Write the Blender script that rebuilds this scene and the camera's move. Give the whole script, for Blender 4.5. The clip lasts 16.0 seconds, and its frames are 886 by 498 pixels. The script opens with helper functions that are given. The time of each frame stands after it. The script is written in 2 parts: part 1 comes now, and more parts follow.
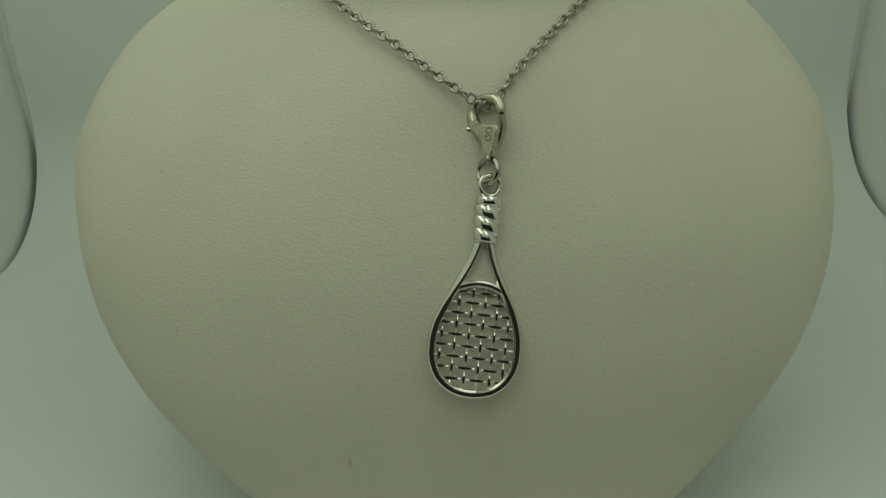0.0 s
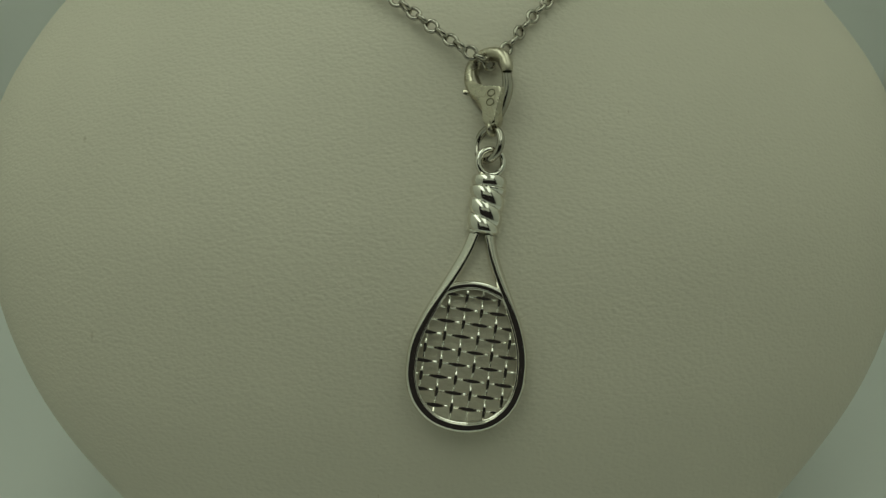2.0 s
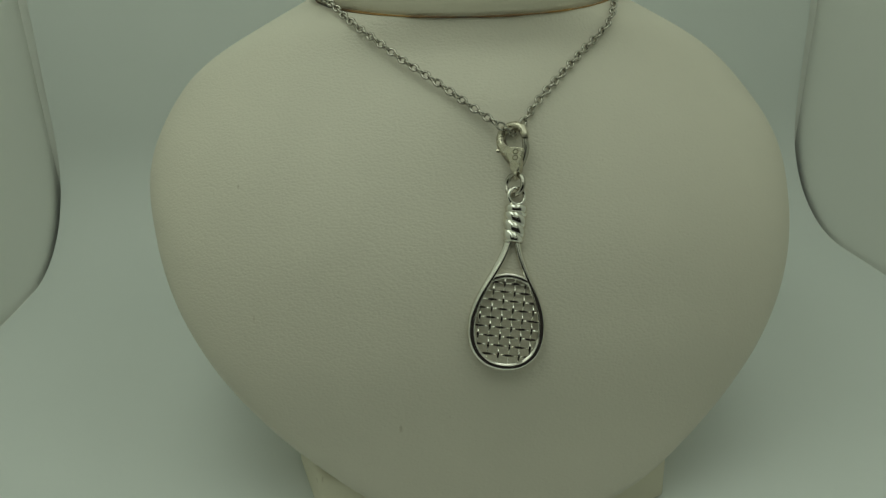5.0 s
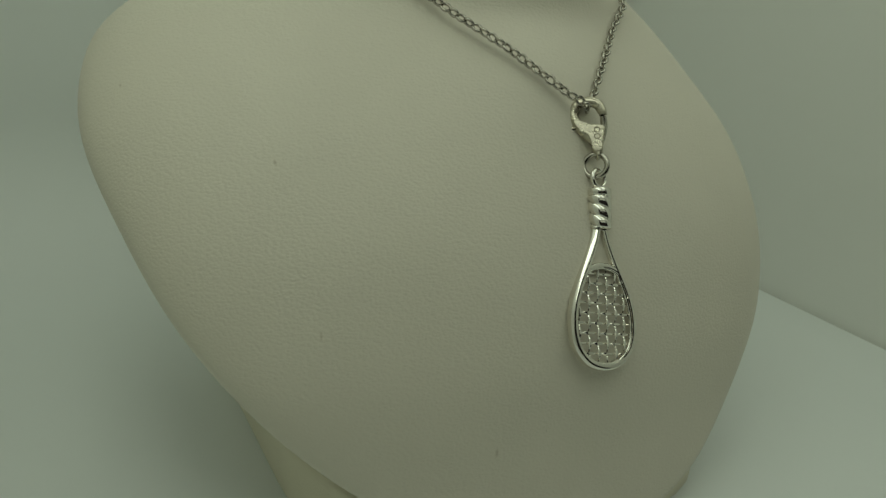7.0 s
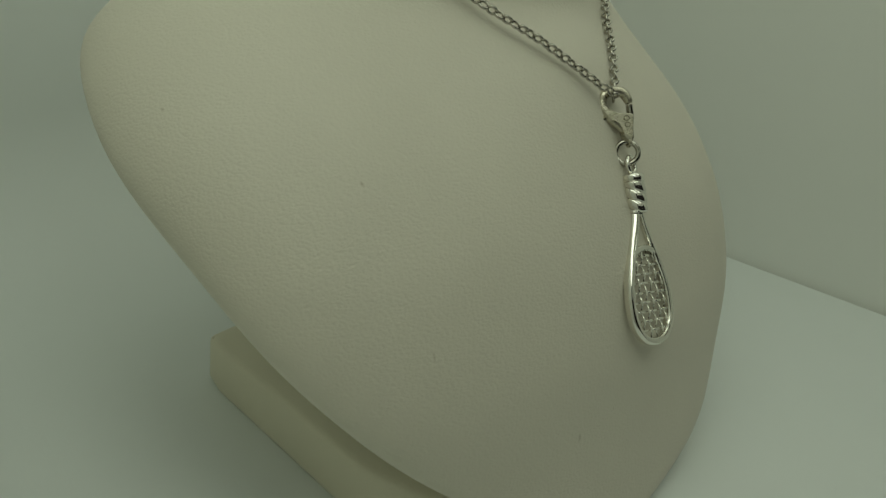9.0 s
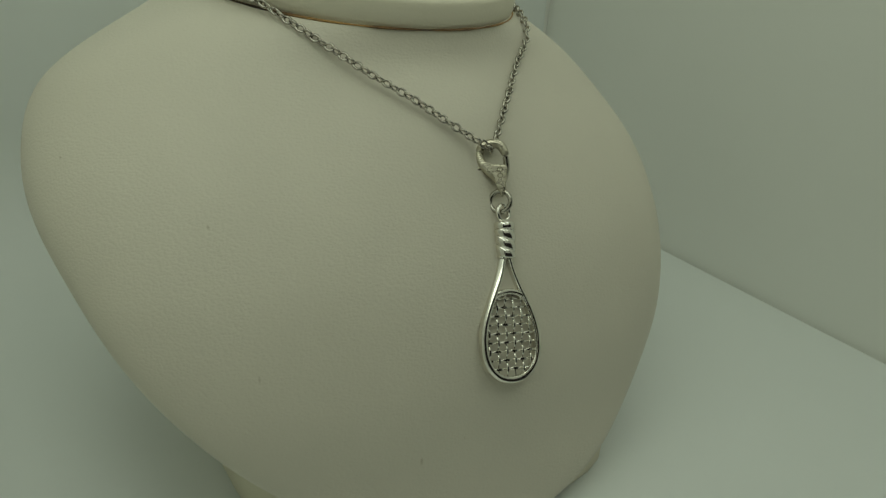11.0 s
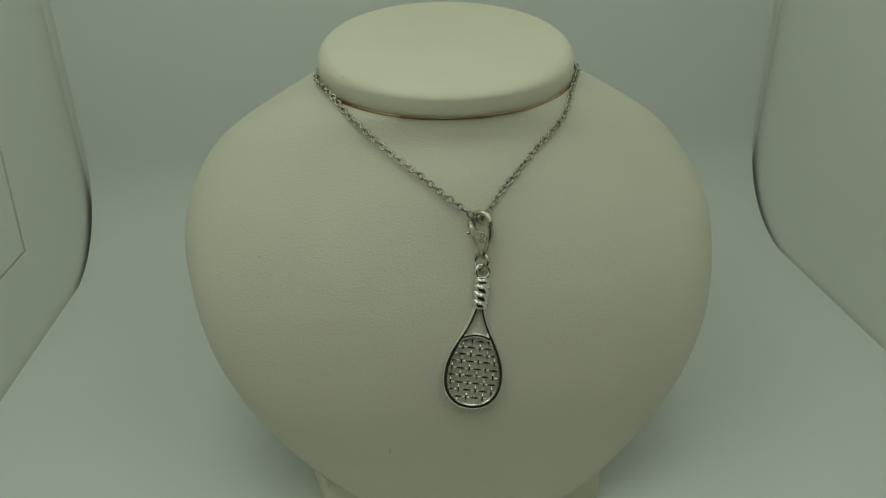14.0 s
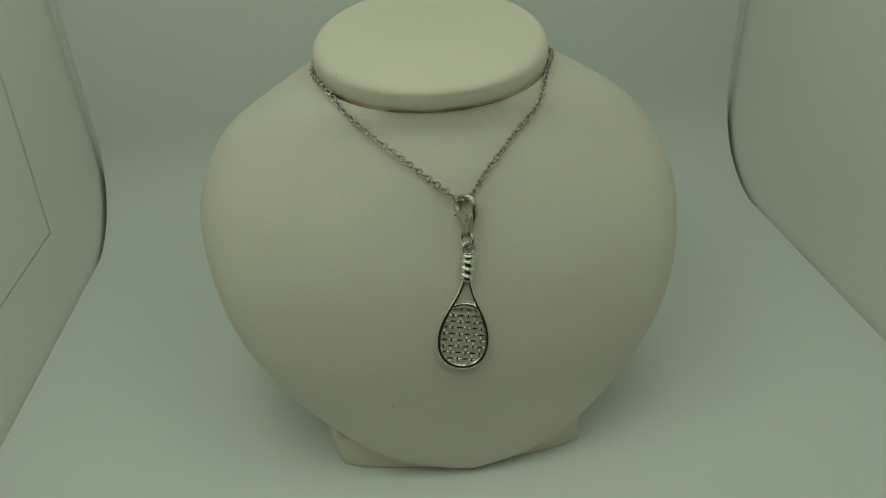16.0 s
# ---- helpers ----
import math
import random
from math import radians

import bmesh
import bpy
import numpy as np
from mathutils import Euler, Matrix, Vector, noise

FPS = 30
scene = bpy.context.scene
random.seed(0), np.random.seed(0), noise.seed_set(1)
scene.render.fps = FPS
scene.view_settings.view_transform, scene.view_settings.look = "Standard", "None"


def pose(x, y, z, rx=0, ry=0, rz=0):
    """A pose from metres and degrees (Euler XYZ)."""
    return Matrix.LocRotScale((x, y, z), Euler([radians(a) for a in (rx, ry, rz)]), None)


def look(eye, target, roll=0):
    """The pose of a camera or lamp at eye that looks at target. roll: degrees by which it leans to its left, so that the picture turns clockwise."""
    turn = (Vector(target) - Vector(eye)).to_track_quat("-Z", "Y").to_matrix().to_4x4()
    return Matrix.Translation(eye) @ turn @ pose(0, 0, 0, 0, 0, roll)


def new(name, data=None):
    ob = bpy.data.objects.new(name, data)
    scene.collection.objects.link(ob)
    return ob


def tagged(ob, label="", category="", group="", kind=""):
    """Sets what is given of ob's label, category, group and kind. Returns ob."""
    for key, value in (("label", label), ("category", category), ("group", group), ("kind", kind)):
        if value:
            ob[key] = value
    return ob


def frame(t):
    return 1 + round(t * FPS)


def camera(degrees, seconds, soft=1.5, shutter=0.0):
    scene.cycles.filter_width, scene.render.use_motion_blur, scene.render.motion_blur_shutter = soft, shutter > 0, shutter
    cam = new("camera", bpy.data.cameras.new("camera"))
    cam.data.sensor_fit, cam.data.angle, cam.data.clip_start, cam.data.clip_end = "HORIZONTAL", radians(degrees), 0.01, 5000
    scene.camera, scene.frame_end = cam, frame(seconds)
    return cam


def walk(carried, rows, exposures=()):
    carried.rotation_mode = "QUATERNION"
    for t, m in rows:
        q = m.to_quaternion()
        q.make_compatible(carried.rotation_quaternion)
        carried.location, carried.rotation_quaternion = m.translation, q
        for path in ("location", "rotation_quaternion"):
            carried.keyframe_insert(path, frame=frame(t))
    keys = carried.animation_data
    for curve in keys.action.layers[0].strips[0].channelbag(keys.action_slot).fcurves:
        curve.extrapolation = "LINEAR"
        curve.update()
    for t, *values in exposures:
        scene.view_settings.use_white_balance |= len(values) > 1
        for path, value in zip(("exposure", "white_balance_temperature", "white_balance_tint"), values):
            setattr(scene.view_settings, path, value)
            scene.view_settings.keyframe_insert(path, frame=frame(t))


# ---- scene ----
from mathutils.bvhtree import BVHTree

cam = camera(61.36, 16.0, soft=1.3)
CM = 0.01

# Seconds, eye, a point ahead (both in centimetres), roll.
PATH = [
    (0, (-0.902, -11.416, 12.423), (-0.532, 6.610, 3.767), -2.52),
    (0.5, (-0.874, -9.367, 12.002), (-0.309, 8.299, 2.645), -2.18),
    (1, (-0.858, -9.189, 10.624), (-0.315, 9.200, 2.778), -1.56),
    (1.5, (-0.733, -9.122, 10.556), (-0.191, 9.216, 2.594), -1.11),
    (2, (-0.719, -9.068, 10.701), (-0.241, 9.271, 2.735), -0.93),
    (2.5, (-0.749, -9.094, 10.704), (-0.234, 9.380, 3.059), -0.73),
    (3, (-0.765, -9.102, 10.567), (-0.135, 9.447, 3.115), -0.46),
    (3.2, (-0.806, -9.471, 11.022), (-0.104, 8.877, 3.095), -0.53),
    (5.3, (-3.787, -14.537, 12.876), (-1.843, 3.845, 5.238), -1.99),
    (5.5, (-5.204, -14.037, 12.671), (-2.199, 4.164, 4.945), -1.05),
    (6, (-8.494, -11.927, 12.398), (-2.585, 5.516, 4.597), 3.20),
    (6.5, (-10.564, -10.426, 11.261), (-1.932, 6.111, 4.048), 6.56),
    (7, (-10.220, -9.649, 11.153), (-0.140, 6.154, 4.177), 6.96),
    (7.5, (-11.974, -8.511, 11.005), (-0.564, 6.252, 3.804), 7.62),
    (8, (-13.093, -6.945, 11.083), (-0.224, 6.501, 3.761), 6.95),
    (8.2, (-13.546, -6.521, 11.209), (-0.145, 6.333, 3.780), 7.31),
    (9.25, (-13.838, -6.336, 11.731), (-0.074, 6.035, 3.932), 6.80),
    (10.3, (-12.730, -7.350, 12.254), (-0.004, 5.738, 4.083), 6.28),
    (10.5, (-12.199, -8.293, 12.882), (-0.189, 5.354, 4.544), 6.47),
    (11, (-10.178, -10.742, 13.821), (0.585, 3.884, 5.442), 5.66),
    (11.5, (-7.613, -11.724, 13.776), (1.193, 4.062, 5.218), 2.64),
    (12, (-4.843, -12.631, 13.832), (1.655, 4.200, 5.201), 1.01),
    (12.5, (-2.817, -13.457, 14.115), (1.974, 3.860, 5.331), 0.62),
    (13, (-2.073, -14.405, 14.701), (0.664, 3.424, 6.063), -0.97),
    (13.5, (-1.245, -15.848, 15.340), (0.447, 2.123, 6.728), -1.32),
    (14, (-2.262, -16.766, 17.760), (-0.869, 0.910, 8.509), -1.10),
    (14.5, (-2.100, -17.601, 19.120), (-0.309, -0.440, 9.008), -1.52),
    (15, (-2.111, -18.585, 20.222), (-0.571, -1.673, 9.656), -2.06),
    (15.5, (-2.030, -18.553, 20.100), (-0.806, -1.693, 9.413), -3.12),
    (16, (-2.029, -18.504, 20.039), (-0.765, -1.605, 9.417), -3.22),
]


def cm(v):
    return Vector(v) * CM


# Seconds, stops, kelvin, tint: the clip's slow drift in colour.
EXPOSURES = [(0.0, 0.05, 6640, 8), (1.0, -0.075, 6850, 8.7), (2.5, -0.08, 6700, 9.8), (3.2, -0.07, 6680, 10.2), (5.5, 0.04, 6480, 12), (6.0, 0.03, 6520, 12.5), (8.0, -0.06, 6640, 13), (10.5, -0.04, 6640, 13.5), (12.5, 0.03, 6620, 12.5), (13.5, 0.035, 6450, 12.3), (14.0, -0.02, 6470, 11.8), (14.5, -0.03, 6480, 11), (16.0, -0.05, 6550, 9.5)]
walk(cam, [(t, look(cm(eye), cm(target), roll)) for t, eye, target, roll in PATH], EXPOSURES)

# ---- light ----
world = bpy.data.worlds.new("room_air")
scene.world = world
world.use_nodes = True
world.node_tree.nodes["Background"].inputs[0].default_value = (1.0, 0.96, 0.84, 1)
world.node_tree.nodes["Background"].inputs[1].default_value = 0.015

LIGHT_TINT = (0.865, 1.0, 0.84)


def area_lamp(name, m, sx, sy, watts, tint=LIGHT_TINT):
    data = bpy.data.lights.new(name, "AREA")
    data.shape, data.size, data.size_y = "RECTANGLE", sx, sy
    data.energy, data.color = watts, tint
    ob = new(name, data)
    ob.matrix_world = m
    return ob


area_lamp("left_strip_light", pose(-0.112, -0.050, 0.354), 0.11, 0.36, 0.198)
area_lamp("right_strip_light", pose(0.104, -0.050, 0.354), 0.11, 0.36, 0.141)


# ---- materials ----
def shader(name, base, rough=0.5, metal=0.0):
    m = bpy.data.materials.new(name)
    m.use_nodes = True
    b = m.node_tree.nodes["Principled BSDF"]
    b.inputs["Base Color"].default_value = (*base, 1)
    b.inputs["Roughness"].default_value = rough
    b.inputs["Metallic"].default_value = metal
    return m, m.node_tree.nodes, m.node_tree.links, b


def coords(n, l, scale=(1, 1, 1)):
    tc, mp = n.new("ShaderNodeTexCoord"), n.new("ShaderNodeMapping")
    mp.inputs["Scale"].default_value = scale
    l.new(tc.outputs["Object"], mp.inputs["Vector"])
    return mp.outputs["Vector"]


def noise_tex(n, l, vec, scale, detail=4.0, rough=0.55):
    t = n.new("ShaderNodeTexNoise")
    t.inputs["Scale"].default_value, t.inputs["Detail"].default_value, t.inputs["Roughness"].default_value = scale, detail, rough
    l.new(vec, t.inputs["Vector"])
    return t.outputs["Fac"]


def ramp(n, l, fac, stops):
    r = n.new("ShaderNodeValToRGB")
    while len(r.color_ramp.elements) < len(stops):
        r.color_ramp.elements.new(0.5)
    for e, (p, c) in zip(r.color_ramp.elements, stops):
        e.position, e.color = p, (*c, 1)
    l.new(fac, r.inputs["Fac"])
    return r.outputs["Color"]


def bump(n, l, b, height, strength, distance, after=None):
    k = n.new("ShaderNodeBump")
    k.inputs["Strength"].default_value, k.inputs["Distance"].default_value = strength, distance
    l.new(height, k.inputs["Height"])
    if after is not None:
        l.new(after, k.inputs["Normal"])
    l.new(k.outputs["Normal"], b.inputs["Normal"])
    return k.outputs["Normal"]


def mix(n, l, fac, a, b, kind="MIX"):
    m = n.new("ShaderNodeMix")
    m.data_type, m.blend_type = "RGBA", kind
    for value, socket in ((fac, m.inputs[0]), (a, m.inputs[6]), (b, m.inputs[7])):
        if isinstance(value, (int, float)):
            socket.default_value = value
        elif isinstance(value, tuple):
            socket.default_value = (*value, 1)
        else:
            l.new(value, socket)
    return m.outputs[2]


# Small brown scuffs on the bust: place in centimetres and size.
SCUFFS = [(-2.60, -0.45, 2.80, 0.09), (-1.50, -0.48, 3.06, 0.04), (-5.74, 0.84, 5.12, 0.075), (2.42, 2.06, 8.06, 0.04), (-6.05, 2.64, 7.68, 0.07), (-8.13, 5.36, 8.46, 0.06)]


def leatherette(name, base, grain=1.0, scuffs=()):
    m, n, l, b = shader(name, base, 0.52)
    v = coords(n, l)
    big = noise_tex(n, l, v, 28.0, 3.0)
    col = ramp(n, l, big, [(0.3, tuple(c * 0.965 for c in base)), (0.7, tuple(min(1, c * 1.02) for c in base))])
    tall = coords(n, l, (2.0, 1.0, 0.8))
    for x, y, z, r in scuffs:
        d = n.new("ShaderNodeVectorMath")
        d.operation = "DISTANCE"
        d.inputs[1].default_value = (x * CM * 2.0, y * CM, z * CM * 0.8)
        l.new(tall, d.inputs[0])
        ragged = n.new("ShaderNodeMath")
        ragged.operation = "MULTIPLY_ADD"
        l.new(noise_tex(n, l, v, 900.0, 2.0), ragged.inputs[0])
        ragged.inputs[1].default_value = r * CM * 1.4
        l.new(d.outputs["Value"], ragged.inputs[2])
        f = n.new("ShaderNodeMapRange")
        f.inputs["From Min"].default_value, f.inputs["From Max"].default_value = r * CM * 0.8, r * CM * 1.7
        f.inputs["To Min"].default_value, f.inputs["To Max"].default_value = 0.36, 0.0
        l.new(ragged.outputs[0], f.inputs["Value"])
        col = mix(n, l, f.outputs[0], col, (0.30, 0.22, 0.12))
    l.new(col, b.inputs["Base Color"])
    warp = n.new("ShaderNodeTexVoronoi")
    warp.feature = "SMOOTH_F1"
    warp.inputs["Smoothness"].default_value = 0.7
    warp.inputs["Scale"].default_value = 1850.0
    warped = n.new("ShaderNodeMapping")
    warped.inputs["Scale"].default_value = (0.72, 1.0, 1.10)
    l.new(v, warped.inputs["Vector"])
    l.new(warped.outputs["Vector"], warp.inputs["Vector"])
    crease = noise_tex(n, l, coords(n, l, (0.70, 1.0, 1.12)), 1700.0, 3.0, 0.60)
    first = bump(n, l, b, warp.outputs["Distance"], 0.26 * grain, -0.0003)
    bump(n, l, b, crease, 0.30 * grain, 0.0003, first)
    b.inputs["Specular IOR Level"].default_value = 0.35
    return m


def plastic_sheet(name, base, rough):
    m, n, l, b = shader(name, base, rough)
    v = coords(n, l)
    cloud = noise_tex(n, l, v, 9.0, 4.0)
    l.new(ramp(n, l, cloud, [(0.3, tuple(c * 0.975 for c in base)), (0.7, base)]), b.inputs["Base Color"])
    bump(n, l, b, noise_tex(n, l, v, 500.0, 3.0), 0.06, 0.0004)
    return m


def silver(name, base, rough, worn=0.03, pits=0.0):
    m, n, l, b = shader(name, base, rough, 1.0)
    v = coords(n, l)
    k = noise_tex(n, l, v, 700.0, 3.0)
    r = n.new("ShaderNodeMapRange")
    r.inputs["To Min"].default_value, r.inputs["To Max"].default_value = max(0.02, rough - worn), rough + worn
    l.new(k, r.inputs["Value"])
    l.new(r.outputs[0], b.inputs["Roughness"])
    if pits:
        bump(n, l, b, noise_tex(n, l, v, 1800.0, 3.0), pits, 0.00006)
    return m


BUST_LEATHER = leatherette("cream_leatherette", (0.74, 0.692, 0.586), 1.0, SCUFFS)
CAP_LEATHER = leatherette("neck_leatherette", (0.805, 0.752, 0.612), 0.6, [(-3.41, 5.45, 12.07, 0.08)])
BASE_LEATHER = leatherette("base_leatherette", (0.78, 0.728, 0.575), 0.6, [(-4.50, 0.0, 1.24, 0.09), (-4.66, 0.28, 1.02, 0.08), (-4.94, 1.10, 0.72, 0.06), (-4.84, 0.70, 0.90, 0.05), (-5.12, 9.15, 1.30, 0.07)])


def glue_line(name):
    """Dried glue that runs from near black to amber."""
    m, n, l, b = shader(name, (0.1, 0.05, 0.02), 0.45)
    tone = noise_tex(n, l, coords(n, l), 55.0, 3.0)
    l.new(ramp(n, l, tone, [(0.40, (0.045, 0.026, 0.012)), (0.50, (0.16, 0.08, 0.022)), (0.62, (0.46, 0.26, 0.07))]), b.inputs["Base Color"])
    return m


GLUE = glue_line("dried_glue")
SHEET = plastic_sheet("white_backdrop_sheet", (0.796, 0.828, 0.803), 0.55)
BOX_WALL = plastic_sheet("white_box_wall", (0.865, 0.87, 0.818), 0.6)
GROOVE = plastic_sheet("grey_seam", (0.30, 0.30, 0.27), 0.7)
TABLE = plastic_sheet("dark_table_top", (0.12, 0.10, 0.08), 0.6)
POLISHED = silver("polished_silver", (0.80, 0.775, 0.71), 0.075, 0.03)
GRIP = silver("worn_silver_handle", (0.79, 0.765, 0.70), 0.12, 0.04)
CAST = silver("cast_silver", (0.54, 0.50, 0.40), 0.28, 0.10, 0.8)
LINKS = silver("chain_silver", (0.46, 0.435, 0.38), 0.14, 0.05)
STAMP = silver("tarnished_stamp", (0.22, 0.20, 0.14), 0.45)


# ---- mesh helpers ----
def put(name, bm, material, smooth=True):
    me = bpy.data.meshes.new(name)
    bmesh.ops.recalc_face_normals(bm, faces=bm.faces[:])
    for e in bm.edges:
        if len(e.link_faces) == 2 and e.calc_face_angle(0.0) > 0.9:
            e.smooth = False
    bm.to_mesh(me)
    bm.free()
    me.materials.append(material)
    for p in me.polygons:
        p.use_smooth = smooth
    return new(name, me)


def part(name, bm, material, parent, label="", smooth=True):
    ob = put(name, bm, material, smooth)
    ob.parent = parent
    if label:
        tagged(ob, label)
    return ob


def loft(rings, closed=True, caps=(False, False)):
    """A skin over rings of points of the same count."""
    bm = bmesh.new()
    rows = [[bm.verts.new(p) for p in ring] for ring in rings]
    for a, b in zip(rows, rows[1:]):
        k = len(a)
        for i in range(k if closed else k - 1):
            j = (i + 1) % k
            bm.faces.new((a[i], a[j], b[j], b[i]))
    for flag, row in zip(caps, (rows[0], rows[-1])):
        if flag:
            bm.faces.new(row)
    return bm


def box_bm(x0, x1, y0, y1, z0, z1, round_off=0.0):
    bm = bmesh.new()
    bmesh.ops.create_cube(bm, size=1)
    for v in bm.verts:
        v.co = Vector((x0 + (v.co.x + 0.5) * (x1 - x0), y0 + (v.co.y + 0.5) * (y1 - y0), z0 + (v.co.z + 0.5) * (z1 - z0)))
    if round_off:
        bmesh.ops.bevel(bm, geom=bm.edges[:], offset=round_off, segments=3, affect="EDGES", profile=0.6)
    return bm


def spline(ctrl, u):
    """Catmull-Rom value at u in 0..1 over evenly spaced controls (numbers or vectors)."""
    k = len(ctrl) - 1
    x = min(max(u * k, 0), k - 1e-9)
    i, f = int(x), x - int(x)
    p1, p2 = ctrl[i], ctrl[i + 1]
    p0 = ctrl[i - 1] if i > 0 else 2 * p1 - p2
    p3 = ctrl[i + 2] if i + 2 <= k else 2 * p2 - p1
    return 0.5 * (2 * p1 + (p2 - p0) * f + (2 * p0 - 5 * p1 + 4 * p2 - p3) * f * f + (3 * p1 - p0 - 3 * p2 + p3) * f ** 3)


def sweep(points, radii, up, sides=10, flat=1.0, closed=False, caps=True):
    """A tube through points; flat squeezes it along the direction up."""
    rings, n = [], len(points)
    for i, p in enumerate(points):
        a = points[(i - 1) % n] if closed or i else points[0]
        b = points[(i + 1) % n] if closed or i < n - 1 else points[-1]
        t = (b - a).normalized()
        side = t.cross(up).normalized()
        top = side.cross(t).normalized()
        r = radii[i] if isinstance(radii, (list, tuple)) else radii
        rings.append([p + side * (r * math.cos(q)) + top * (r * flat * math.sin(q)) for q in (2 * math.pi * k / sides for k in range(sides))])
    if closed:
        rings.append(rings[0])
    bm = loft(rings, True, (caps and not closed, caps and not closed))
    if closed:
        bmesh.ops.remove_doubles(bm, verts=bm.verts[:], dist=1e-7)
    return bm


def moved(bm, m):
    bm.transform(m)
    return bm


# ---- the photo box ----
RIGHT, LEFT, BACK, FRONT, TOP = 16.95, -16.84, 19.31, -19.0, 36.0
BEND = 5.05


def sheet_bm():
    prof = [(y, 0.0) for y in (FRONT, -10, 0, 6, 10, BACK - BEND)]
    for i in range(1, 17):
        q = math.pi / 2 * i / 16
        prof.append((BACK - BEND + BEND * math.sin(q), BEND - BEND * math.cos(q)))
    prof += [(BACK, z) for z in (10, 16, 24, TOP - 0.5)]
    thick = 0.12
    rings = []
    for i, (y, z) in enumerate(prof):
        a, b = prof[max(i - 1, 0)], prof[min(i + 1, len(prof) - 1)]
        t = Vector((b[0] - a[0], b[1] - a[1])).normalized()
        ny, nz = t.y * thick, -t.x * thick
        wide = 0.26 * max(0.0, 1 - z / 9)
        xl, xr = LEFT - wide, RIGHT + wide
        rings.append([cm((xl, y, z)), cm((xr, y, z)), cm((xr, y + ny, z + nz)), cm((xl, y + ny, z + nz))])
    return loft(rings, True, (True, True))


sheet = put("backdrop_sheet", sheet_bm(), SHEET)
tagged(sheet, "white seamless sheet curving from the box's back down to its floor", "backdrop", kind="structure")

WALL_R, WALL_L = RIGHT + 0.45, LEFT - 0.45
for name, dims, text in (
    ("wall_east", (WALL_R, WALL_R + 0.4, FRONT, BACK + 2.0, -0.6, TOP), "plain white side wall of the photo box"),
    ("wall_north", (WALL_L, WALL_R, BACK + 0.22, BACK + 2.0, -0.6, TOP), "white back wall behind the backdrop sheet"),
    # South panel: an unseen addition that bounces lamp light onto the chest.
    ("bounce_panel", (WALL_L - 0.4, WALL_R + 0.4, FRONT - 8.4, FRONT - 8.0, 24.0, TOP + 0.5), "added unseen white panel bouncing light back from the box's front"),
    ("ceiling", (WALL_L - 0.4, WALL_R + 0.4, FRONT - 8.0, BACK + 2.0, TOP, TOP + 0.5), "white top panel of the photo box"),
    ("floor", (WALL_L, WALL_R, FRONT, BACK + 0.22, -0.6, -0.14), "white bottom panel of the photo box"),
):
    tagged(put(name, box_bm(*[d * CM for d in dims]), BOX_WALL, False), text, "box panel", kind="structure")

# The west wall has a framed panel let into it, seen as a fine seam.
SEAM_Y, SEAM_Z, SEAM_W = 12.00, 3.66, 0.10
SLANT = Matrix(((1, 0, 0, 0), (0, 1, 0.115, -0.115 * SEAM_Z * CM), (0, 0, 1, 0), (0, 0, 0, 1)))
west = new("wall_west")
tagged(west, "white side wall of the photo box with a framed panel", "box panel", kind="structure")
x0, x1 = (WALL_L - 0.4) * CM, WALL_L * CM
part("rear_border", moved(box_bm(x0, x1, SEAM_Y * CM, (BACK + 3.0) * CM, SEAM_Z * CM, TOP * CM), SLANT), BOX_WALL, west, smooth=False)
part("lower_border", box_bm(x0, x1, FRONT * CM, (BACK + 2.0) * CM, -0.6 * CM, SEAM_Z * CM), BOX_WALL, west, smooth=False)
part("panel", moved(box_bm(x0, x1 - 0.0004, FRONT * CM, (SEAM_Y - SEAM_W) * CM, (SEAM_Z + SEAM_W) * CM, TOP * CM), SLANT), BOX_WALL, west, smooth=False)
part("seam", moved(box_bm(x0 - 0.001, x0, FRONT * CM, (SEAM_Y + 0.5) * CM, SEAM_Z * CM, TOP * CM), SLANT), GROOVE, west, smooth=False)

# The table under the box.
tagged(put("table", box_bm(-0.42, 0.42, -0.48, 0.36, -0.036, -0.006, 0.004), TABLE), "dark table top under the photo box", "table", kind="structure")

# ---- the bust ----
LEAN, TURN = 0.2548, 0.0127
V_LOW, V_TOP = -11.651, -0.813
CX_LOW, CX_TOP = -0.137, -0.108
HALF = (0.0, 1.631, 2.771, 4.066, 5.474, 6.706, 7.689, 8.320, 8.714, 8.131)
FACE = (-1.910, -1.837, -1.832, -1.779, -2.426, -4.135)
DEPTH = (0.858, 0.331, 1.413, 2.892, 4.748)
ACROSS = Vector((math.cos(TURN), math.sin(TURN), 0))
AHEAD = Vector((math.sin(TURN), -math.cos(TURN), 0))
UP = Vector((0, 0, 1))
RISE = UP * math.cos(LEAN) - AHEAD * math.sin(LEAN)
OUT = AHEAD * math.cos(LEAN) + UP * math.sin(LEAN)
MIDDLE = Vector((0, 0, 12.0))
AROUND = 96
# How far the chest swells forward below the neck.
NECK_SWELL = 0.9


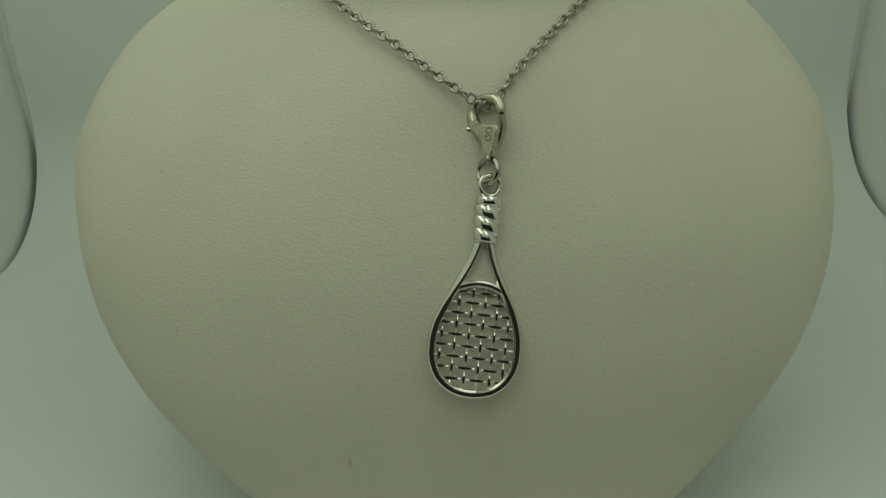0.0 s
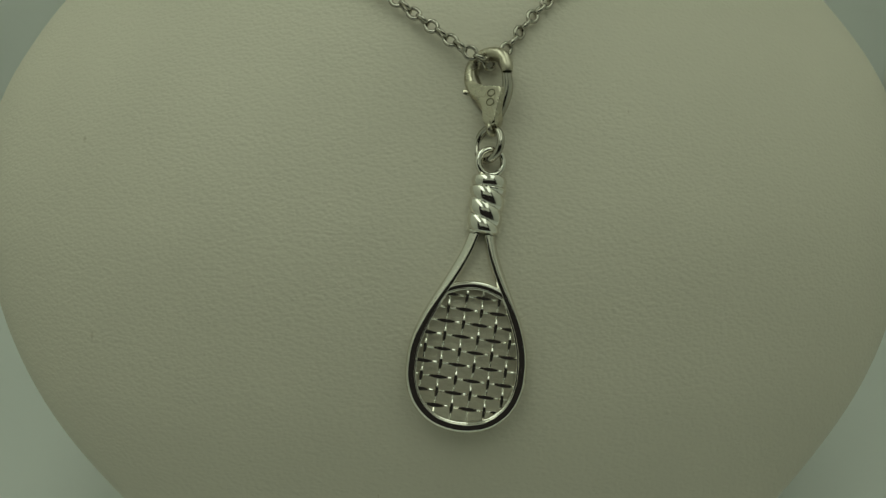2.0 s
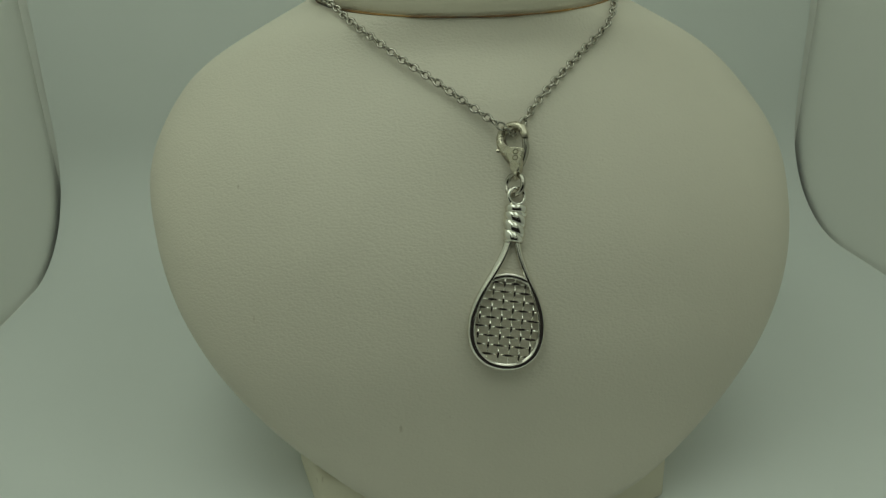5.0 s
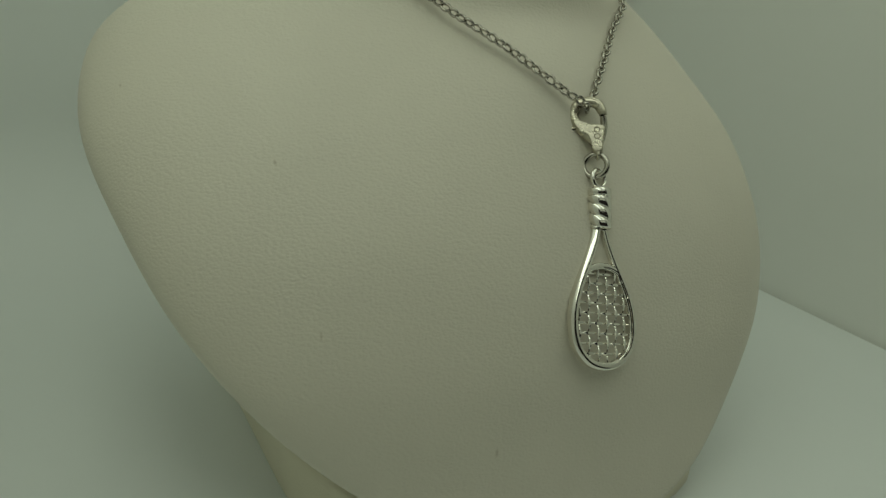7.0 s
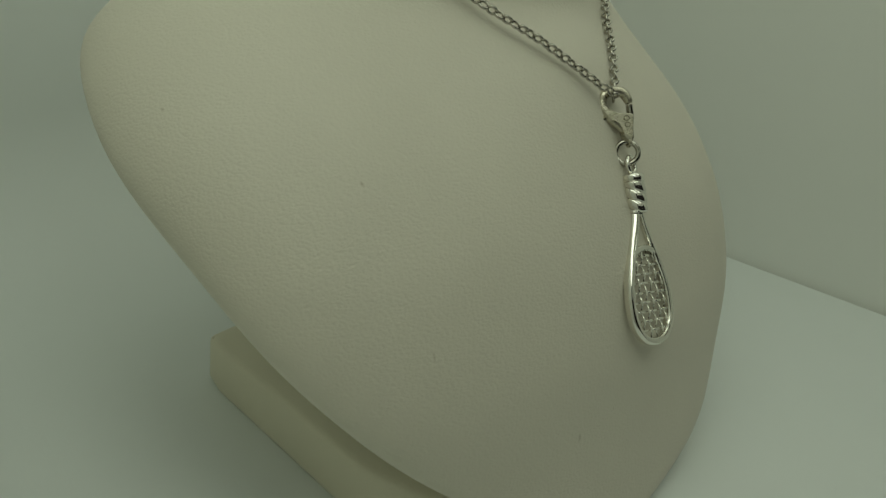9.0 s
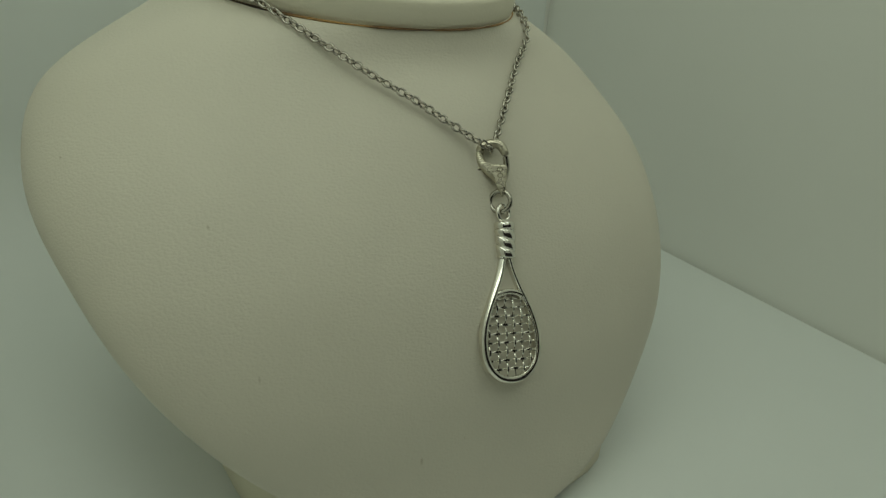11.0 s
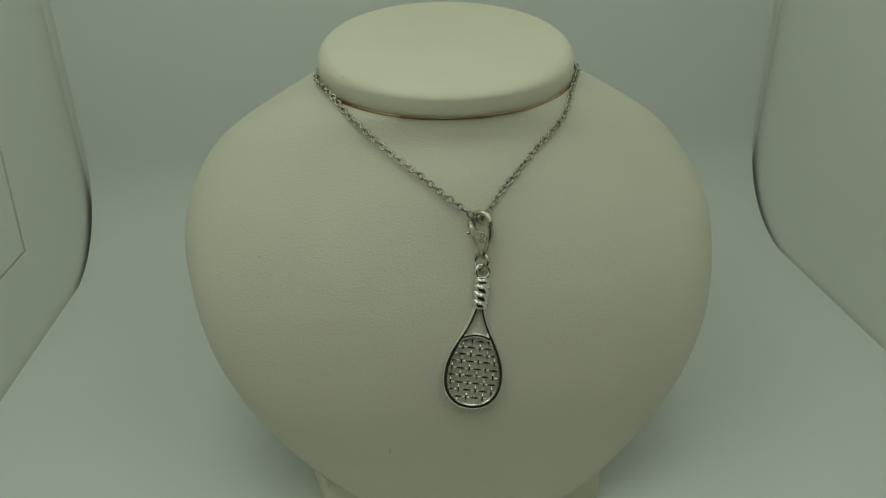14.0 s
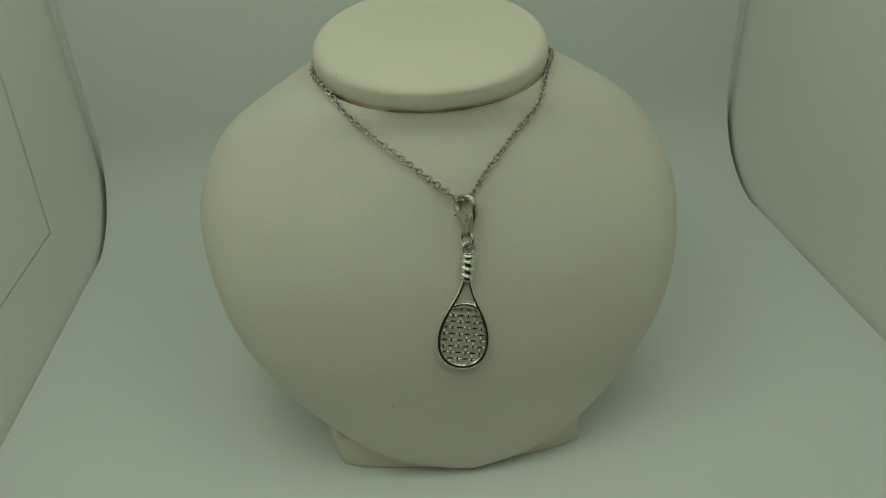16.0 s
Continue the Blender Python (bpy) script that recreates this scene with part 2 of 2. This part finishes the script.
def bust_ring(t):
    v = V_LOW + (V_TOP - V_LOW) * (1 - math.cos(math.pi / 2 * t))
    a, w = max(spline(HALF, t), 0.02), spline(FACE, t)
    b = spline(DEPTH, t) * min(1, (a / 3) ** 0.7)
    cx = CX_LOW + (CX_TOP - CX_LOW) * t
    ring = []
    for k in range(AROUND):
        q = -math.pi + 2 * math.pi * k / AROUND
        s, c = math.sin(q), math.cos(q)
        d = w - b * (1 - c) if c > 0 else w - b + 0.5 * b * c
        if c > 0:
            u = max(0.0, (t - 0.8) / 0.2)
            d += NECK_SWELL * 1.6 * u * u * (1 - 0.75 * u ** 3) * math.exp(-((a * s) / 2.2) ** 2)
        ring.append(MIDDLE + ACROSS * (cx + a * s) + RISE * v + OUT * d)
    return ring


CAP_AT, CAP_TILT = Vector((-0.102, 7.985, 11.488)), 0.069
CAP_A, CAP_B, CAP_H, CAP_SLOPE = 4.143, 4.234, 1.06, 0.30
CAP_BACK = -AHEAD * math.cos(CAP_TILT) + UP * math.sin(CAP_TILT)
CAP_UP = AHEAD * math.sin(CAP_TILT) + UP * math.cos(CAP_TILT)


def cap_ring(a, b, h, slope=0.0):
    ring = []
    for k in range(AROUND):
        q = -math.pi + 2 * math.pi * k / AROUND
        ring.append(CAP_AT + ACROSS * (a * math.sin(q)) - CAP_BACK * (b * math.cos(q)) + CAP_UP * (h - slope * math.cos(q)))
    return ring


bust = new("jewellery_bust")
tagged(bust, "cream leatherette jewellery bust with an oval neck on white sheet", "bust")

rings = [bust_ring(t / 60) for t in range(61)]
top_ring, neck_ring = rings[-1], cap_ring(CAP_A + 0.02, CAP_B + 0.02, 0.0)
before = rings[-3]
for i in range(1, 17):
    s = i / 16
    row = []
    for a, b, e in zip(top_ring, neck_ring, before):
        rise = (a - e)
        rise = rise.normalized() * (b - a).length
        h = (1 - s) ** 2 * (1 + 2 * s)
        row.append(a * h + b * (1 - h) + rise * (s * (1 - s) ** 2 * 1.1))
    rings.append(row)
for _ in range(10):
    for i in range(46, 70):
        rings[i] = [(p + q * 2 + r) / 4 for p, q, r in zip(rings[i - 1], rings[i], rings[i + 1])]
rings = [[p * CM for p in ring] for ring in rings]
torso = part("torso", loft(rings, True, (True, True)), BUST_LEATHER, bust, "cream grained leatherette torso with faint scuffs")

# The cap's side stands nearly upright and rolls over into a gently domed top.
cap_rows = [cap_ring(CAP_A - 0.10, CAP_B - 0.10, -0.06), cap_ring(CAP_A - 0.02, CAP_B - 0.02, 0.02), cap_ring(CAP_A + 0.03, CAP_B + 0.03, 0.12), cap_ring(CAP_A + 0.05, CAP_B + 0.05, 0.32)]
for i in range(10):
    q = math.pi / 2 * i / 9
    k = 0.44 * (1 - math.cos(q))
    f = 0.50 + 0.50 * math.sin(q)
    cap_rows.append(cap_ring(CAP_A + 0.05 - k, CAP_B + 0.05 - k, CAP_H * f, CAP_SLOPE * (f - 0.5) * 2.0))
for i in range(1, 8):
    f = 1 - i / 8
    cap_rows.append(cap_ring((CAP_A - 0.39) * f, (CAP_B - 0.39) * f, CAP_H + 0.12 * (1 - f * f), CAP_SLOPE * f))
cap_rows = [[p * CM for p in ring] for ring in cap_rows]
part("neck_cap", loft(cap_rows, True, (True, True)), CAP_LEATHER, bust, "smooth cream oval cap closing the neck")
glue = [p * CM for p in cap_ring(CAP_A + 0.042, CAP_B + 0.042, -0.005)]
part("glue_seam", sweep(glue, [0.00024 * (0.9 + 1.0 * noise.noise(p * 130) + 0.5 * noise.noise(p * 620)) + 0.00010 for p in glue], CAP_UP, 6, 1.0, True), GLUE, bust, "thin dark brown line of glue under the neck cap")


def base_outline(grow):
    """The base's plan: a bowed front edge, sides that widen to the back."""
    pts = []
    fl, fr, sl, sr, bl, br = (Vector(p) for p in ((-4.58, -0.14), (3.84, -0.20), (-5.42, 2.8), (3.95, 2.8), (-5.28, 9.40), (4.3, 9.3)))
    for i in range(13):
        s = i / 12
        p = fl.lerp(fr, s)
        pts.append(Vector((p.x, p.y - 0.52 * (1 - (2 * s - 1) ** 2))))
    for a, b, n in ((fr, sr, 5), (sr, br, 8), (br, bl, 12), (bl, sl, 8), (sl, fl, 5)):
        pts += [a.lerp(b, i / n) for i in range(1, n + 1)]
    pts.pop()
    for _ in range(1):
        pts = [(pts[i - 1] + pts[i] * 4 + pts[(i + 1) % len(pts)]) / 6 for i in range(len(pts))]
    c = Vector((-0.2, 4.6))
    return [p + (c - p).normalized() * -grow for p in pts]


base_rows = []
for h, g in ((0.0, -0.03), (0.04, 0.0), (0.14, 0.02), (1.16, 0.0), (1.26, -0.03), (1.33, -0.09), (1.36, -0.2), (1.37, -0.5)):
    base_rows.append([Vector((p.x, p.y, h)) * CM for p in base_outline(g)])
part("foot", loft(base_rows, True, (True, True)), BASE_LEATHER, bust, "low cream wedge-shaped foot with rounded edges")

# ---- the necklace ----
CHAIN_L = [Vector(p) for p in ((0.295, 2.018, 8.82), (0.115, 1.92, 8.94), (-0.13, 2.01, 9.1), (-0.774, 2.474, 9.489), (-1.427, 2.894, 9.953), (-2.072, 3.408, 10.349), (-2.73, 4.095, 10.745), (-3.34, 4.865, 11.135), (-3.877, 5.676, 11.641), (-4.154, 6.273, 11.767), (-4.33, 7.0, 11.68), (-4.37, 7.8, 11.63))]
CHAIN_R = [Vector(p) for p in ((0.295, 2.018, 8.82), (0.45, 2.12, 8.9), (0.65, 2.3, 9.08), (1.019, 2.771, 9.363), (1.655, 3.342, 9.809), (2.34, 4.047, 10.252), (2.97, 4.777, 10.662), (3.506, 5.611, 11.182), (3.917, 6.431, 11.51), (4.178, 7.111, 11.578), (4.27, 7.8, 11.53))]
CHAIN_B = [Vector(p) for p in ((-4.37, 7.8, 11.63), (-4.1, 9.4, 11.58), (-3.35, 10.7, 11.63), (-1.95, 11.6, 11.68), (-0.05, 11.9, 11.68), (1.85, 11.6, 11.68), (3.25, 10.7, 11.63), (4.0, 9.4, 11.58), (4.27, 7.8, 11.53))]
LINK_L, LINK_W, WIRE, PITCH = 0.266, 0.222, 0.0305, 0.182


def link_bm():
    pts = []
    for k in range(24):
        q = 2 * math.pi * k / 24
        pts.append(Vector(((LINK_L / 2 - WIRE) * math.cos(q), (LINK_W / 2 - WIRE) * math.sin(q), 0)) * CM)
    return sweep(pts, WIRE * CM, Vector((0, 0, 1)), 8, 1.0, True)


def along(ctrl, step, gone=0.0):
    """Places and directions every step along a smooth line."""
    fine = [spline(ctrl, i / 600) for i in range(601)]
    out = []
    for a, b in zip(fine, fine[1:]):
        gone += (b - a).length
        if gone >= step:
            gone -= step
            out.append((b, (b - a).normalized()))
    return out


torso_skin = BVHTree.FromPolygons([v.co for v in torso.data.vertices], [p.vertices[:] for p in torso.data.polygons])


def resting(at, clear):
    """The place lifted, where needed, to lie on the torso."""
    hit, normal, _, _ = torso_skin.find_nearest(at * CM)
    gap = (at * CM - hit).dot(normal) / CM
    return at + normal * (max(0.0, clear - gap) - 0.6 * max(0.0, gap - clear - 0.05))


necklace = new("chain_necklace")
tagged(necklace, "silver cable chain necklace hung round the neck of a cream bust", "necklace")
link_mesh = None
turn_by = random.Random(4)
for ctrl in (CHAIN_L, CHAIN_R, CHAIN_B):
    held = ctrl is CHAIN_L
    for i, (at, way) in enumerate(along(ctrl, PITCH, PITCH if held else 0.0)):
        if link_mesh is None:
            first_link = part("link", link_bm(), LINKS, necklace)
            link_mesh = first_link.data
            link = first_link
        else:
            link = new("link", link_mesh)
            link.parent = necklace
        # Links inside the clasp hang clear of the torso.
        free = min(1.0, max(0.0, ((at - CHAIN_L[0]).length - 0.25) / 0.35))
        side = way.cross(OUT).normalized()
        top = side.cross(way).normalized()
        m = Matrix((way, -side, top)).transposed().to_4x4()
        spin = (12 if (i + held) % 2 else 100) + turn_by.uniform(-10, 10)
        link.matrix_basis = Matrix.Translation(at.lerp(resting(at, 0.11), free) * CM) @ m @ pose(0, 0, 0, spin, turn_by.uniform(-3, 3), 0)

# ---- the racket charm ----
R_AT = Vector((-0.134, -0.112, 4.980))
R_X, R_Y, R_N = Vector((0.989, 0.016, -0.146)), Vector((0.121, 0.469, 0.875)), Vector((0.035, -0.886, 0.463))
R_Y = R_Y.normalized()
R_N = (R_N - R_Y * R_N.dot(R_Y)).normalized()
R_X = R_Y.cross(R_N)
MM = 0.000985
PLANE = Matrix.Translation(R_AT * CM) @ Matrix((R_X, R_Y, R_N)).transposed().to_4x4() @ pose(-0.0005, 0, 0, 0, 0, -1.6)

charm = new("tennis_racket_charm")
charm.matrix_world = PLANE
tagged(charm, "polished silver tennis racket charm hanging from a chain", "charm")


def mm(x, y, z=0.0):
    return Vector((x, y, z)) * MM


# Half widths of the racket's outer outline at heights along its length.
OUTLINE = [(-9.0, 0.0), (-8.85, 1.8), (-8.3, 3.75), (-7.3, 5.4), (-5.8, 6.85), (-4.0, 7.8), (-2.0, 8.35), (0.0, 8.45), (2.0, 8.35), (4.4, 7.85), (6.8, 7.0), (9.0, 6.0), (11.0, 5.0), (12.7, 4.15), (15.0, 3.1), (17.0, 2.3), (19.4, 1.62)]


def rim_curve(per=6):
    right = [Vector((w, y, 0)) for y, w in OUTLINE]
    left = [Vector((-w, y, 0)) for y, w in OUTLINE[1:]][::-1]
    ctrl = left + right
    n = (len(ctrl) - 1) * per
    return [spline(ctrl, i / n) for i in range(n + 1)]


def rim_profile(k):
    """The frame's section: k is 0 round the head and 1 along the throat, where the flat face narrows."""
    a, f = 0.24 + 0.30 * k, 1.00 + 0.10 * k
    w = f + 0.40 - 0.08 * k
    shoulder, slope = (-0.12 + 0.02 * k, 0.36 - 0.26 * k), (0.12 + 0.06 * k, 0.58 - 0.18 * k)
    ledge = 0.47 + 0.10 * k
    return [(0.2, -1.3), (-0.12, -1.15), (-0.25, -0.6), (-0.24, -0.1 * k), shoulder, slope, (a - 0.05, 0.65), (a, 0.67), (f, 0.67), (f + 0.05, 0.65), (f + 0.10, ledge), (w - 0.14, 0.44), (w - 0.04, 0.36 - 0.12 * k), (w, -0.9), (w - 0.24, -1.25)]


def rim_bm(curve, profile, narrow=None):
    rings, n = [], len(curve)
    for i, p in enumerate(curve):
        t = (curve[min(i + 1, n - 1)] - curve[max(i - 1, 0)]).normalized()
        inward = Vector((-t.y, t.x, 0))
        section = profile(narrow(i / (n - 1))) if narrow else profile
        rings.append([(p + inward * d + Vector((0, 0, z))) * MM for d, z in section])
    return loft(rings, True, (True, True))


part("frame", rim_bm(rim_curve(), rim_profile, lambda s: min(1, max(0, abs(s - 0.5) * 2 - 0.66) / 0.2)), POLISHED, charm, "mirror-polished teardrop racket frame")
arch = [Vector((x, 11.95 - 0.062 * x * x, 0)) for x in [4.5 - 9.0 * i / 24 for i in range(25)]]
arch_profile = [(-0.46, -0.8), (-0.50, 0.26), (-0.42, 0.42), (-0.26, 0.57), (-0.20, 0.60), (0.52, 0.60), (0.57, 0.56), (0.62, 0.44), (0.78, 0.40), (0.84, 0.30), (0.86, -0.8)]
part("throat_bar", rim_bm(arch, arch_profile), POLISHED, charm, "curved bar closing the racket head")


def half_inner(y):
    """Half width of the strung opening at a height."""
    for (y0, w0), (y1, w1) in zip(OUTLINE, OUTLINE[1:]):
        if y0 <= y <= y1:
            return w0 + (w1 - w0) * (y - y0) / (y1 - y0) - 1.3
    return 0.0


COLUMNS = [-6.25, -3.75, -1.32, 1.05, 3.35, 5.65]
ROWS = [10.05, 8.1, 6.15, 4.2, 2.15, 0.15, -1.85, -3.85, -5.85]
STRING_TILT = Matrix.Rotation(radians(-1.4), 4, "Z")


def string_bm(upright, index):
    """One strand of the woven net: thin, with a flat-topped hump wherever it passes over."""
    if upright:
        x = COLUMNS[index]
        crossings = [(ROWS[j], (index + j) % 2 == 0) for j in range(len(ROWS))]
        top = 11.3 - 0.07 * x * x * (1 if abs(x) < 5 else 1.6)
        low = -7.9 * math.sqrt(max(0.05, 1 - (x / 7.8) ** 2))
        reach = (low, top)
    else:
        y = ROWS[index]
        crossings = [(COLUMNS[j], (j + index) % 2 == 1) for j in range(len(COLUMNS))]
        w = half_inner(y)
        reach = (-w, w)
    rings, n = [], 120
    for i in range(n + 1):
        s = reach[0] + (reach[1] - reach[0]) * i / n
        near = [(abs(s - c), over) for c, over in crossings]
        half_len = 1.15 if upright else 1.4
        hump = sum(max(0.0, 1 - (d / half_len) ** 2) for d, over in near if over)
        plateau = sum(max(0.0, 1 - (d / half_len) ** 4) for d, over in near if over)
        dip = sum(math.exp(-(d / 0.6) ** 2) for d, over in near if not over)
        z = -0.22 + (0.24 if upright else 0.17) * plateau - 0.16 * dip
        r = 0.155 + (0.13 if upright else 0.165) * hump ** 1.3
        e = 0.02 + 0.76 * hump ** 0.5
        section = ((-r, -0.12), (-r, 0.0), (-e * r, 0.11), (e * r, 0.11), (r, 0.0), (r, -0.12), (0.6 * r, -0.22), (-0.6 * r, -0.22))
        rings.append([mm(x + q, s, z + h) if upright else mm(s, y + q, z + h) for q, h in section])
    return moved(loft(rings, True, (True, True)), STRING_TILT)


for k in range(len(COLUMNS)):
    part("string", string_bm(True, k), POLISHED, charm, smooth=False)
for k in range(len(ROWS)):
    part("string", string_bm(False, k), POLISHED, charm, smooth=False)


def grip_bm():
    """The handle: ridges that wind round it."""
    rings, tall, round_n = [], 72, 56
    for i in range(tall + 1):
        s = i / tall
        y = 19.3 + 6.9 * s
        size = 2.34 + 0.28 * s
        ends = min(1.0, (s + 0.015) / 0.06, (1.015 - s) / 0.05)
        ring = []
        for k in range(round_n):
            q = 2 * math.pi * k / round_n
            wave = (2 * (q / (2 * math.pi)) - s * 3.0 + 0.35) % 1.0
            ridge = math.sqrt(max(0.0, 1 - (2 * wave - 1) ** 2))
            r = size * (0.84 + 0.20 * ridge) * (0.72 + 0.28 * math.sqrt(max(ends, 0)))
            ring.append(mm(0.1 + r * math.cos(q), y, r * 0.86 * math.sin(q)))
        rings.append(ring)
    return loft(rings, True, (True, True))


def collar_bm():
    rings = []
    for y, r in ((26.0, 1.9), (26.1, 2.3), (26.35, 2.5), (26.9, 2.6), (27.4, 2.55), (27.75, 2.35), (27.9, 1.9), (27.95, 1.0)):
        rings.append([mm(0.15 + r * math.cos(q), y, 0.88 * r * math.sin(q)) for q in (2 * math.pi * k / 40 for k in range(40))])
    return loft(rings, True, (True, True))


grip = part("grip", grip_bm(), GRIP, charm, "polished handle with spiral wrapped ridges")
part("collar", collar_bm(), GRIP, grip, "plain polished band at the handle's end")


def ring_bm(radius, wire, sides=10):
    pts = [mm(radius * math.cos(2 * math.pi * k / 40), radius * math.sin(2 * math.pi * k / 40)) for k in range(40)]
    return sweep(pts, wire * MM, Vector((0, 0, 1)), sides, 1.0, True)


part("bail_ring", moved(ring_bm(1.90, 0.52), pose(0.05 * MM, 29.9 * MM, 0, 0, 8, 0)), POLISHED, charm, "small polished ring on the handle")
CLASP_TURN = -37
jump = part("jump_ring", moved(ring_bm(2.42, 0.58), pose(-0.55 * MM, 32.6 * MM, -0.2 * MM, 0, CLASP_TURN - 14, 0)), LINKS, charm, "round silver jump ring")

# The lobster clasp, built flat and then turned about the hanging line.
CLASP = pose(-1.60 * MM, 40.5 * MM, -0.45 * MM, 0, CLASP_TURN, 0)


def clasp_pt(px, py, z=0.0):
    return mm((px - 212) * 0.0400, (240 - py) * 0.0368, z)


def smooth_line(pts, radii, per=8):
    n = (len(pts) - 1) * per
    vec = [spline(pts, i / n) for i in range(n + 1)]
    rad = [spline(radii, i / n) for i in range(n + 1)]
    return vec, rad


hook_pts = [clasp_pt(*p) for p in ((250, 372), (236, 330), (206, 285), (165, 238), (138, 196), (131, 150), (152, 104), (203, 84), (254, 98), (280, 142), (284, 166))]
hook_rad = [r * MM for r in (0.7, 0.9, 1.1, 1.25, 1.25, 1.12, 1.05, 1.05, 1.1, 1.0, 0.82)]
line, rad = smooth_line(hook_pts, hook_rad)
clasp = part("clasp", moved(sweep(line, rad, Vector((0, 0, 1)), 14, 0.95), CLASP), CAST, charm, "cast silver lobster clasp with a dulled surface")


def plate_bm(outline, half, soft):
    """A plump plate: its edge rounded over."""
    c = sum(outline, Vector()) / len(outline)
    rings = [[p.lerp(c, soft + 0.08) + Vector((0, 0, -half)) for p in outline]]
    for i in range(9):
        q = -math.pi / 2 + math.pi * i / 8
        rings.append([p.lerp(c, soft * (1 - math.cos(q))) + Vector((0, 0, half * math.sin(q))) for p in outline])
    rings.append([p.lerp(c, soft + 0.08) + Vector((0, 0, half)) for p in outline])
    return loft(rings, True, (True, True))


body_ctrl = [clasp_pt(*p) for p in ((118, 200), (160, 198), (205, 220), (262, 226), (290, 238), (287, 285), (280, 335), (272, 388), (230, 388), (216, 330), (196, 282), (146, 248))]
body_line = [spline(body_ctrl + [body_ctrl[0]], i / 66) for i in range(66)]
part("clasp_body", moved(plate_bm(body_line, 1.2 * MM, 0.11), CLASP), CAST, clasp, "tapering cast body with a worn stamp")
lever_pts = [clasp_pt(*p) for p in ((262, 352, -0.55), (279, 285, -0.65), (288, 226, -0.55), (284, 172, -0.05))]
line, rad = smooth_line(lever_pts, [0.5 * MM, 0.72 * MM, 0.76 * MM, 0.68 * MM])
# The darker chain silver puts the polished lever's dark reflection into its colour.
part("lever", moved(sweep(line, rad, Vector((0, 0, 1)), 10, 1.3), CLASP), LINKS, clasp, "sprung lever closing the hook")
knob_pts = [clasp_pt(160, 240, 0.0), clasp_pt(136, 242, 0.05), clasp_pt(114, 244, 0.1), clasp_pt(104, 245, 0.1)]
line, rad = smooth_line(knob_pts, [0.6 * MM, 0.7 * MM, 0.9 * MM, 0.8 * MM])
part("thumb_knob", moved(sweep(line, rad, Vector((0, 0, 1)), 10, 1.0), CLASP), CAST, clasp, "small thumb knob of the lever")
for py in (258, 296):
    pts = [clasp_pt(247 + 15 * math.cos(q), py + 14 * math.sin(q), 1.21) for q in (2 * math.pi * k / 20 for k in range(20))]
    part("stamp", moved(sweep(pts, 0.10 * MM, Vector((0, 0, 1)), 6, 1.0, True), CLASP), STAMP, clasp, "worn round stamp mark")
eye_pts = [clasp_pt(250 + 22 * math.cos(q), 396 + 22 * math.sin(q)) for q in (2 * math.pi * k / 24 for k in range(24))]
part("clasp_eye", moved(sweep(eye_pts, 0.42 * MM, Vector((0, 0, 1)), 8, 1.0, True), CLASP @ Matrix.Translation(clasp_pt(250, 396)) @ pose(0, 0, 0, 0, 90, 0) @ Matrix.Translation(-clasp_pt(250, 396))), CAST, clasp)
